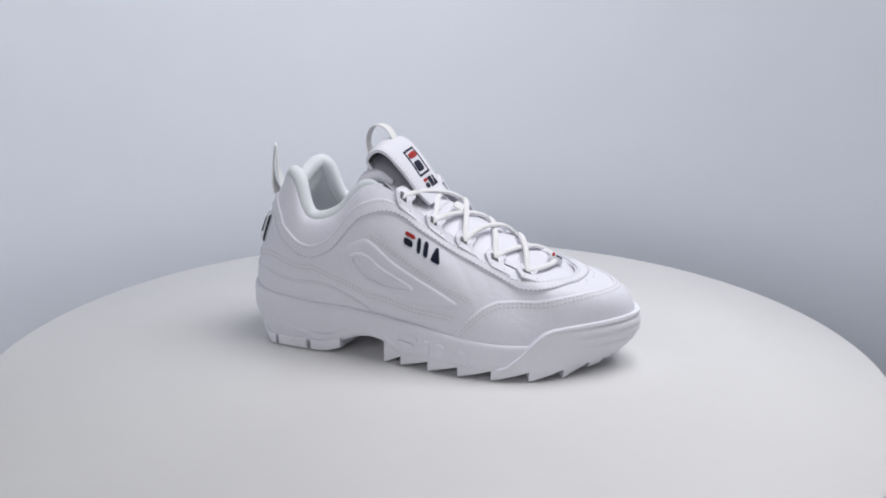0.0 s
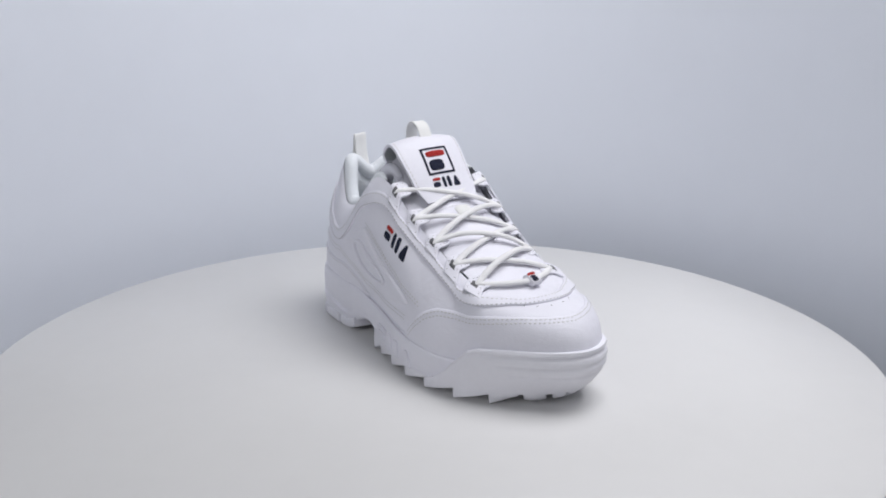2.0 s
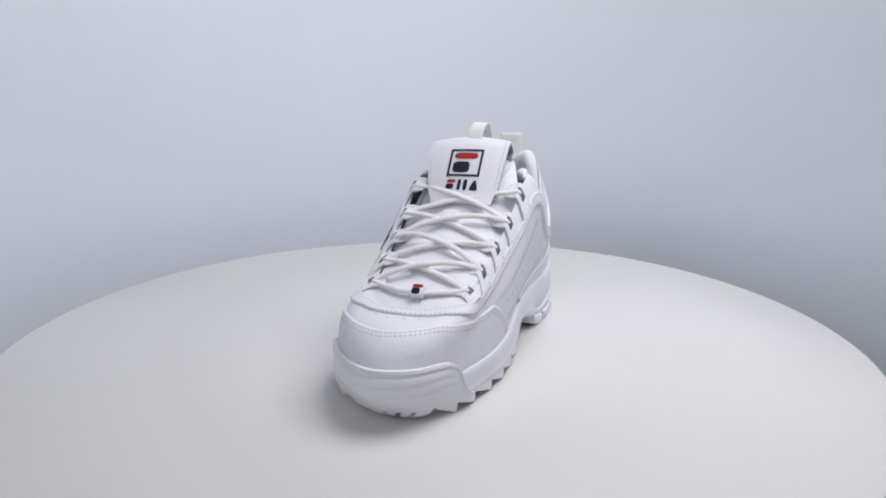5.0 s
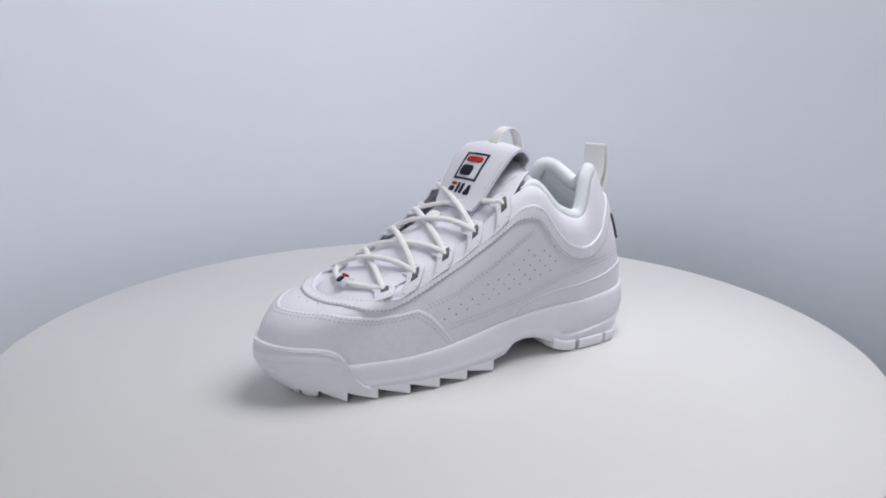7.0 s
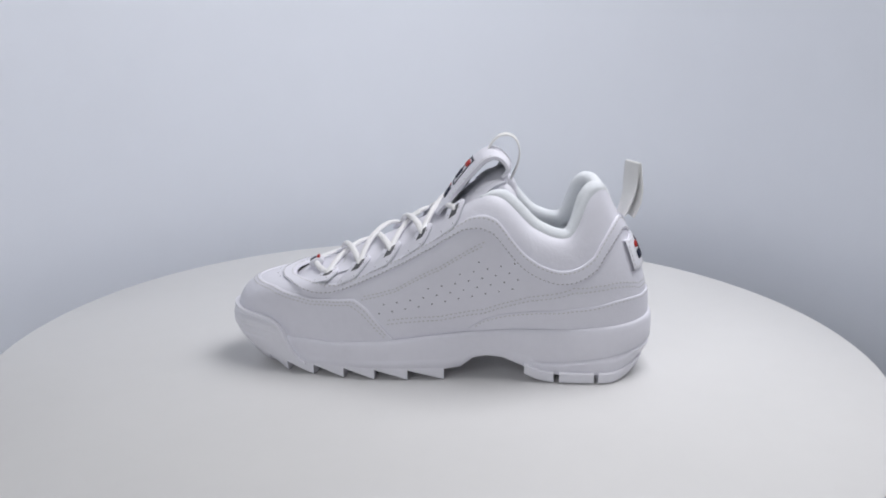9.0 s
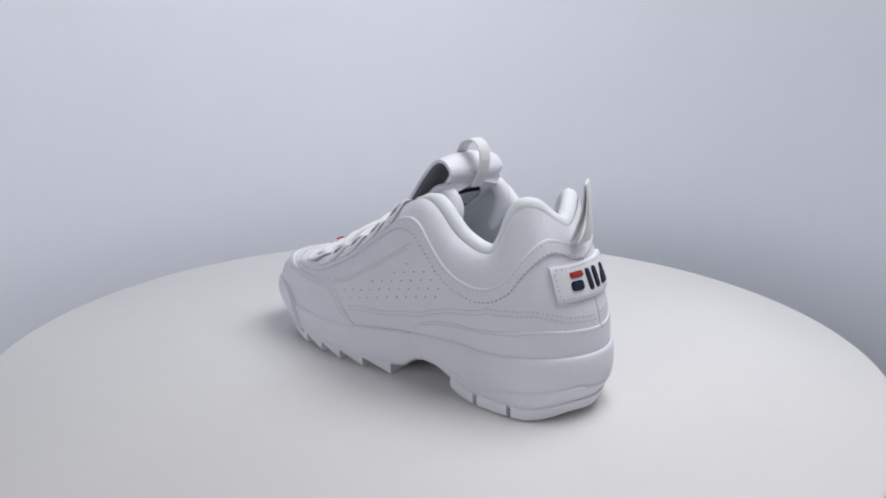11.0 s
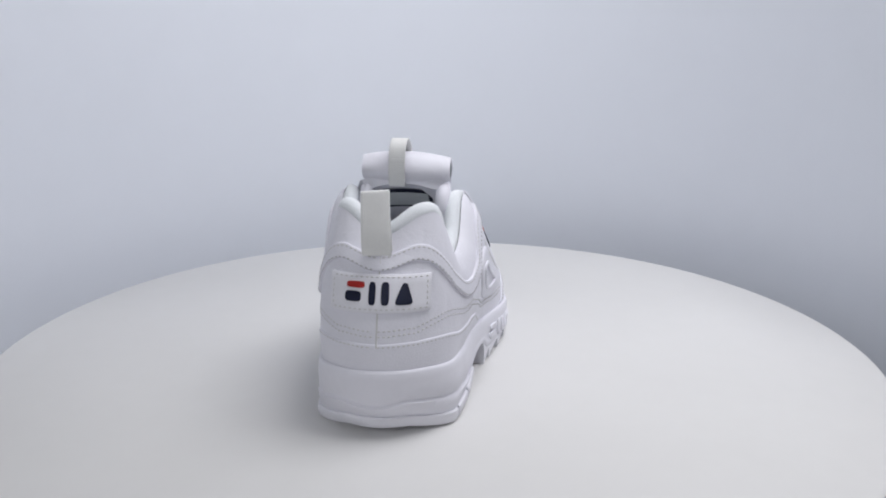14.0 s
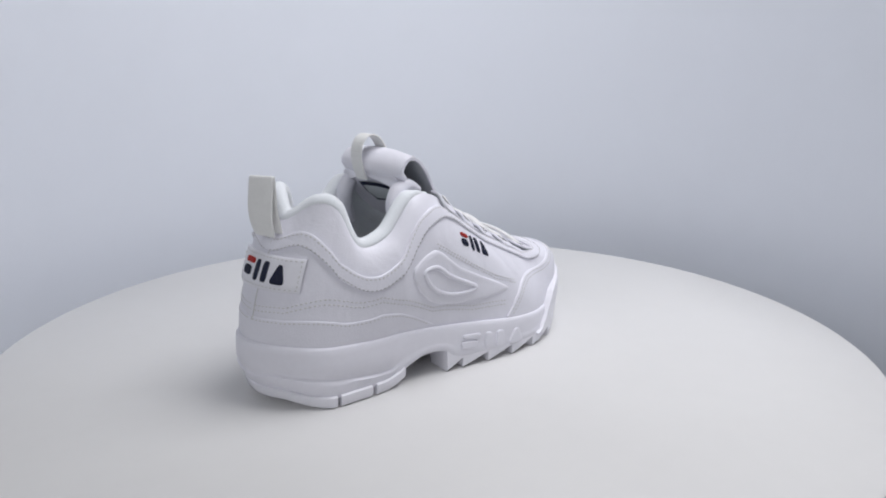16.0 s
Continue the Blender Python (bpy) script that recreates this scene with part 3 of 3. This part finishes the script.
spots = []
for row in range(5):
    for col in range(11):
        x = 33 - col * 8.6 - row * 3.2
        top = np.interp(x, [-50, -35, -7, 21, 44], [86, 88, 72, 58, 51])
        z = 46.5 + row * 6.4 + col * 1.9
        if z < top - 2 and x > -58 and z < 90 and z > np.interp(x, [-60, -35, 30], [66, 55, 46]):
            t, h = on_side(x, z, True)
            c = skin(t, h, 0.12)[0]
            e1 = unit(skin(t + 0.02, h, 0.12)[0] - c)
            n = unit(skin(t, h, 1.0)[0] - c)
            spots.append((c, e1, np.cross(n, e1)))
hole_discs("perforations", spots, 0.52, upper)
spots = []
for t, h in [(10.2, 0.86), (10.55, 0.84), (10.9, 0.83), (11.25, 0.83), (11.6, 0.84), (11.95, 0.86)]:
    c = skin(t, h, 0.12)[0]
    e1 = unit(skin(t + 0.02, h, 0.12)[0] - c)
    n = unit(skin(t, h, 1.0)[0] - c)
    spots.append((c, e1, np.cross(n, e1)))
hole_discs("vamp_perforations", spots, 0.55, upper)

# moulded bars on the outer wall of the midsole
_ft = np.linspace(3, 9, 400)
_fx = foot(_ft)[:, 0]


def wall_map(x, z, lift):
    t = np.array([np.interp(x, _fx, _ft)])
    p = foot(t)[0] + outward(t)[0] * (lift + 0.2)
    return np.array([p[0], p[1], z])


mark(wall_map, -16, 13.0, 54, 11.5, 1.3, MIDSOLE, slope=-0.09, plain=FOAM)

# ---- collar, lining and insole
tr_ = np.concatenate([np.linspace(16.35, 22, 110, endpoint=False), np.linspace(0, 5.65, 110)])
rim = spline(RIM, tr_, True)
o3 = np.concatenate([outward(tr_), np.zeros((len(tr_), 1))], 1)
fade = np.clip(np.minimum(np.arange(len(tr_)), np.arange(len(tr_))[::-1]) / 14, 0.25, 1)
roll = rim - o3 * 5.6 * fade[:, None] + np.array([0, 0, -0.6])
grid_part("collar_roll", tube(roll, o3, 5.8 * fade, 5.2 * fade, 14), LINING, SHOE, "padded textile collar edge", closed_m=True, caps=True)
tl = np.linspace(0, NK, 180, endpoint=False)
hl = np.linspace(0.96, 0.14, 16)
# the heel is padded: the lining swells inwards below the collar edge
swell = np.clip(1 - np.minimum(tl, NK - tl) / 3.4, 0, 1)[:, None] ** 0.5 * 6.0 * np.sin(np.clip((0.97 - hl) / 0.5, 0, 1) * math.pi)[None, :]
inner_wall = skin(np.broadcast_to(tl[:, None], (180, 16)), np.broadcast_to(hl, (180, 16)), np.linspace(-7.5, -5.5, 16)[None, :] - swell)
grid_part("lining", inner_wall, LINING, SHOE, "pale blue-white textile lining", closed_n=True)
edge = inner_wall[:, -1]
cx = np.clip(edge[:, 0], -105, 95)
grid_part("insole", np.stack([edge, np.stack([cx, np.full(180, 3.0), edge[:, 2] - 1], 1)], 1), LINING, SHOE, "white textile insole", closed_n=True)

# ---- tongue
TONGUE = [(100, 57), (86, 64), (66, 72), (46, 82), (28, 91), (10, 100), (-4, 107.5), (-16, 117), (-28, 128), (-40, 136), (-47, 138)]
tp = smooth_path(TONGUE, 60)
tt_ = np.gradient(tp, axis=0)
tn = unit(np.stack([-tt_[:, 1], tt_[:, 0]], 1))
tn = np.where(tn[:, 1:] < 0, -tn, tn)
TONGUE_X, TONGUE_Z = tp[::-1, 0], tp[::-1, 1]


def tongue_top(x, y):
    """Height of the tongue's surface."""
    return np.interp(x, TONGUE_X, TONGUE_Z) - np.interp(x, [-20, 30, 60, 100], [7.0, 6.0, 3.2, 1.5]) * ((y - 4) / 28.0) ** 2


ys = np.linspace(-1, 1, 19)
half = np.interp(tp[:, 0], [-47, -20, 10, 46, 70, 86, 100], [27, 35, 35, 33, 32, 29, 25])
thick = np.interp(tp[:, 0], [-47, -30, 0, 97], [8, 10, 6, 3])
upper_s, under_s = [], []
for p, n, w, th in zip(tp, tn, half, thick):
    e = np.sqrt(np.clip(1 - ys ** 8, 0, 1))
    drop = np.interp(p[0], [-20, 30, 60, 100], [7.0, 6.0, 3.2, 1.5]) * (ys * w / 28) ** 2
    yc = np.interp(p[0], [-47, -20, 40, 100], [5, 8, 5, 3])
    upper_s.append([(p[0], yc + y * w, p[1] - d) for y, d in zip(ys, drop)])
    under_s.append([(p[0] - n[0] * th * k, yc + y * w * 0.985, p[1] - d - n[1] * th * k) for y, d, k in zip(ys[::-1], drop[::-1], e[::-1])])
g = np.concatenate([np.array(upper_s), np.array(under_s)], 1)
tongue = grid_part("tongue", g, LEATHER, SHOE, "padded white leather tongue", closed_m=True, caps=True, sharp=80)
# puffed wings of the tongue, pressed against the collar
for y0 in (-21, 28):
    path = smooth_path([(-28, y0 - 1, 122), (-38, y0, 126.5), (-46, y0, 124), (-50, y0, 116), (-48, y0 + 1, 106), (-42, y0 + 2, 96)], 30)
    fat = np.sin(np.linspace(0.25, math.pi - 0.35, 30)) ** 0.6
    grid_part("tongue_wing", tube(path, (0, 1, 0), 6.0 * fat, 5.0 * fat, 14), LEATHER, tongue, "puffed white tongue edge", closed_m=True, caps=True)
# cross seams on the tongue
for x in (2, 60):
    y = np.linspace(-17, 25, 30)
    verts, faces = [], []
    for q in np.arange(-16, 24, 3.0):
        capsule(np.array([x, q, tongue_top(x, q) + 0.25]), np.array([0, 1.0, 0]), np.array([1.0, 0, 0]), np.array([0, 0, 1.0]), 2.0, 0.7, 0.5, verts, faces)
    part("tongue_stitching", verts, faces, THREAD, tongue)

# folded flap on top of the tongue
FLAP = smooth_path([(-1, 109), (-7.5, 118), (-13, 126), (-20, 135.5), (-27.5, 144), (-33, 148), (-39, 149.5), (-45, 147.5), (-50, 142), (-51, 136), (-47, 130)], 60)
fl = np.concatenate([[0], np.cumsum(np.linalg.norm(np.diff(FLAP, axis=0), axis=1))])


def flap_at(s, y, lift=0.0):
    """A point of the flap: s millimetres up from its lower edge, y across."""
    p = np.array([np.interp(s, fl, FLAP[:, 0]), np.interp(s, fl, FLAP[:, 1])])
    q = np.array([np.interp(s + 0.5, fl, FLAP[:, 0]), np.interp(s + 0.5, fl, FLAP[:, 1])])
    r = np.array([np.interp(s - 0.5, fl, FLAP[:, 0]), np.interp(s - 0.5, fl, FLAP[:, 1])])
    d = unit(q - r)
    n = np.array([d[1], -d[0]])
    if s < 30 and n[1] < 0:
        n = -n
    k = ((y - 3) / 28.0) ** 2
    curl = 3.2 * k
    p = p + n * (lift - curl)
    twist = np.interp(s, [0, 20, 41, 60], [0.02, -0.04, -0.06, -0.05])
    return np.array([p[0] + (y - 4) * twist, y, p[1] + (y - 3) * 0.035])


rows = []
for s in np.linspace(0, fl[-1], 44):
    w0, w1 = np.interp(s, [0, 12, 40, fl[-1]], [-16, -21, -25, -25]), np.interp(s, [0, 12, 40, fl[-1]], [27, 29.5, 31, 31])
    line = np.linspace(w0, w1, 17)
    rows.append([flap_at(s, y, 0) for y in line] + [flap_at(s, y, -2.0) for y in line[::-1]])
flap = grid_part("tongue_flap", rows, LEATHER, SHOE, "folded white leather tongue flap", closed_m=True, caps=True, sharp=50)
rows = [[flap_at(s, y, -2.5) for y in np.linspace(np.interp(s, [0, 12, 40, fl[-1]], [-15, -20, -24.4, -24.4]), 30.2, 15)] for s in np.linspace(6, fl[-1] - 1, 40)]
grid_part("flap_backing", rows, GREY, flap, "grey textile flap backing")
FLAP_MAP = lambda x, z, lift: flap_at(z, x, lift)
for side in (-1, 1):
    verts, faces = [], []
    for s in np.arange(14, 54, 3.0):
        y = np.interp(s, [0, 12, 40, 70], [-14, -19, -23, -23]) if side < 0 else np.interp(s, [0, 12, 40, 70], [25, 27.5, 29, 29])
        a, b, n = flap_at(s, y, 0.1), flap_at(s + 0.5, y, 0.1), flap_at(s, y, 1.1)
        up, al = unit(n - a), unit(b - a)
        capsule(a, al, np.cross(up, al), up, 2.0, 0.7, 0.4, verts, faces)
    part("flap_stitching", verts, faces, THREAD, flap)


# framed emblem: navy square, red bar, navy bars
S0, S1, Y0, Y1 = 20.0, 41.5, -8.0, 15.5
for a0, a1, b0, b1 in ((Y0, Y1, S0, S0 + 1.5), (Y0, Y1, S1 - 1.5, S1), (Y0, Y0 + 1.5, S0, S1), (Y1 - 1.5, Y1, S0, S1)):
    rows = []
    for q in np.linspace(b0, b1, 10):
        line = np.linspace(a0, a1, 10)
        rows.append([flap_at(q, a0, -0.3)] + [flap_at(q, y, 0.45) for y in line] + [flap_at(q, a1, -0.3)])
    grid_part("emblem_frame", rows, NAVY, flap, "navy embroidered frame", sharp=60)
pad("red_bar", slab(-4.5, 12.0, 34.0, 38.6), FLAP_MAP, 0.9, RED, flap, "red embroidered bar")
pad("navy_bar", slab(-4.5, 7.5, 23.2, 31.4), FLAP_MAP, 0.9, NAVY, flap, "navy embroidered bar")
mark(FLAP_MAP, -7.0, 9.5, 23, 8.0, 0.7, flap)

# woven pull loop on the tongue
loop = smooth_path([(-33, 141), (-36, 149), (-41, 156), (-48, 158.5), (-54, 155), (-56.5, 147), (-55, 138), (-51, 129)], 40)
path = np.stack([loop[:, 0], np.interp(np.arange(40), [0, 39], [5, 8]), loop[:, 1]], 1)
grid_part("tongue_pull_loop", band(path, (0, 1, 0), 10.5, 1.1), WEBBING, SHOE, "white ribbed webbing loop", closed_m=True, caps=True, sharp=60)

# label sewn inside the tongue
rows, rows2 = [], []
for f in np.linspace(0, 1, 8):
    x = -20 - 18 * f
    z = np.interp(x, TONGUE_X, TONGUE_Z)
    th = np.interp(x, [-45, -30, 0, 97], [5, 9, 6, 3]) + 1.2
    rows.append([(x - th * 0.5, y, z - th - 1.2 - 3.0 * ((y - 4) / 28) ** 2) for y in np.linspace(-13, 22, 10)])
    if 0.1 < f < 0.9:
        rows2.append([(x - th * 0.5 - 0.3, y, z - th - 1.8 - 3.0 * ((y - 4) / 28) ** 2) for y in np.linspace(-10.5, 19.5, 10)])
grid_part("inner_label", rows, NAVY, tongue, "navy edged size label")
grid_part("label_face", rows2, GREY, tongue, "grey label face")

# heel pull tab
tab = smooth_path([(-125, 106), (-129, 120), (-130.2, 132), (-130.4, 138.7), (-131, 141), (-131.8, 139), (-132.7, 132), (-133.6, 124), (-133.4, 114), (-131, 105)], 44)
path = np.stack([tab[:, 0], np.interp(np.arange(44), [0, 43], [7.0, 6.5]), tab[:, 1]], 1)
twist = np.stack([np.interp(np.arange(44), [0, 8, 34, 43], [-0.15, -0.42, -0.42, -0.12]), np.full(44, 0.85), np.zeros(44)], 1)
grid_part("heel_pull_tab", band(path, twist, 16.5, 1.3), WEBBING, SHOE, "white woven heel pull tab", closed_m=True, caps=True, sharp=60)

# ---- eyelet tabs and laces
EYE_X = [-17, 4, 25, 46, 68]
_to, _ti = np.linspace(5.2, 9.6, 300), np.linspace(12.4, 16.8, 300)
_ro, _ri = spline(RIM, _to, True), spline(RIM, _ti, True)


def rim_at(x, inner):
    t, r = (_ti, _ri) if inner else (_to, _ro)
    k = np.argsort(r[:, 0])
    return np.array([np.interp(x, r[k, 0], r[k, i]) for i in range(3)]), float(np.interp(x, r[k, 0], t[k]))


eyes = {True: [], False: []}
for inner in (False, True):
    sgn = 1.0 if inner else -1.0
    for i, x in enumerate(EYE_X):
        c, t = rim_at(x, inner)
        a, _ = rim_at(x + 4, inner)
        along = unit(a - c)
        inw = np.array([0, -sgn, 0.0])
        up = unit(np.cross(along, inw) * (1 if np.cross(along, inw)[2] > 0 else -1))
        hb = float(BAND(t))
        s0, s1 = skin(t, hb - 0.02, 1.7)[0], skin(t, min(hb + 0.05, 0.97), 1.5)[0]
        rise = 1.2 if inner else 2.0
        pth = smooth_path([s0, s1, c + up * 1.7 - inw * 0.6, c + inw * 3.2 + up * (rise * 0.6 + 1.4), c + inw * 6.0 + up * (rise + 1.2), c + inw * 9.0 + up * (rise * 1.4 + 0.6)], 18)
        wid = np.interp(np.arange(18), [0, 12, 16, 17], [14.5, 13.5, 11.5, 8.0])
        tab = grid_part("eyelet_tab", band(pth, along, wid, 1.5), TEXTURED, SHOE, "white leather eyelet tab", closed_m=True, caps=True, sharp=60)
        grid_part("tab_backing", band(pth - up * 1.0, along, wid * 0.94, 0.6), GREY, tab, "grey tab backing", closed_m=True, caps=True, sharp=60)
        e = c + up * 2.3 + inw * 0.3
        lift = np.cross(np.gradient(pth, axis=0), along)
        lift = unit(lift) * (1 if (unit(lift)[8] @ up) > 0 else -1)
        win = (pth + lift * 0.62 - along * 0.5)[5:9]
        grid_part("eyelet_slot", band(win, along, 5.6, 0.6), SLOT, tab, "dark grey eyelet slot", closed_m=True, caps=True)
        spots = []
        for k in (3, 6, 9, 12, 14):
            for w in (-4.8, 4.8):
                q = pth[k] + along * w * 0.95 + lift[k] * 0.8
                spots.append((q, along, np.cross(lift[k], along)))
        hole_discs("tab_stitch_holes", spots, 0.34, tab)
        eyes[inner].append((e + along * 0.5 - up * 0.6, inw, up))


def lace(a, b, high, name="lace", bow=1.6):
    (p, ip, u0), (q, iq, u1) = a, b
    m = (p + q) / 2
    crown = max(tongue_top(m[0] + bow, m[1]) + 2.2 + high - m[2], 3.0 if bow < 5 else -9)
    f = np.linspace(0.06, 0.94, 11)[:, None]
    arch = p + (q - p) * f + np.array([[0, 0, 1.0]]) * crown * (1 - np.abs(2 * f - 1) ** 2.4)
    sag = np.array([[1.0, 0, 0]]) * bow * np.sin(f * math.pi)
    keys = [p - ip * 2.0 - u0 * 2.0, p + ip * 0.5 + u0 * 0.6, *(arch + sag), q + iq * 0.5 + u1 * 0.6, q - iq * 2.0 - u1 * 2.0]
    path = smooth_path(keys, 70)
    grid_part(name, tube(path, (0.35, 0, 1), 2.15, 1.6, 12), LACE, SHOE, "white braided lace", closed_m=True, caps=True)
    return path


for i in range(4):
    lace(eyes[False][i], eyes[True][i + 1], 0.6 if i % 2 else 3.8)
    lace(eyes[False][i + 1], eyes[True][i], 3.8 if i % 2 else 0.6)
last = lace(eyes[False][4], eyes[True][4], 1.2, bow=13.0)

# lace tag and keeper
mid = last[38]
d = unit(last[40] - last[36])
box = np.array([mid - d * 4.2, mid - d * 3.8, mid + d * 3.8, mid + d * 4.2])
tag = grid_part("lace_tag", tube(box, (0.35, 0, 1), [4.2, 5.2, 5.2, 4.2], [2.4, 3.0, 3.0, 2.4], 14), RUBBER, SHOE, "small white lace tag", closed_m=True, caps=True, sharp=50)
up = unit(np.array([0.5, 0, 0.86]))
fw = unit(np.cross(d, up))
if fw[0] < 0:
    fw = -fw
TAG = lambda x, z, lift: mid + d * x - fw * z + up * (2.75 + lift)
pad("red_bar", slab(-3.2, 3.2, 1.9, 3.9), TAG, 0.5, RED, tag, "red bar on lace tag", base=-0.8)
pad("navy_bar", slab(-3.2, 1.9, -3.6, 1.2), TAG, 0.5, NAVY, tag, "navy bar on lace tag", base=-0.8)
kx = 13.0
ky = np.linspace(-2.5, 9.5, 12)
path = np.array([(kx, y, tongue_top(kx, y) + 5.6 - 1.0 * (abs(y - 3.5) / 6) ** 4) for y in ky])
grid_part("lace_keeper", band(path, (0.87, 0, -0.5), 8.0, 1.3), WEBBING, SHOE, "white webbing lace keeper", closed_m=True, caps=True, sharp=60)


def motions():
    rows = []
    k = 0
    while k <= 32:
        a = START - TURN * k * 0.5
        ca, sa = math.cos(radians(a)), math.sin(radians(a))
        rows.append((k * 0.5, pose(AXIS - sa * OFFSET, ca * OFFSET, 0, 0, 0, a)))
        k += 1
    walk(SHOE, rows)
    walk(TURNTABLE, [(t, pose(-0.0039, 0.0054, 0, 0, 0, START - TURN * t)) for t, _ in rows])


motions()
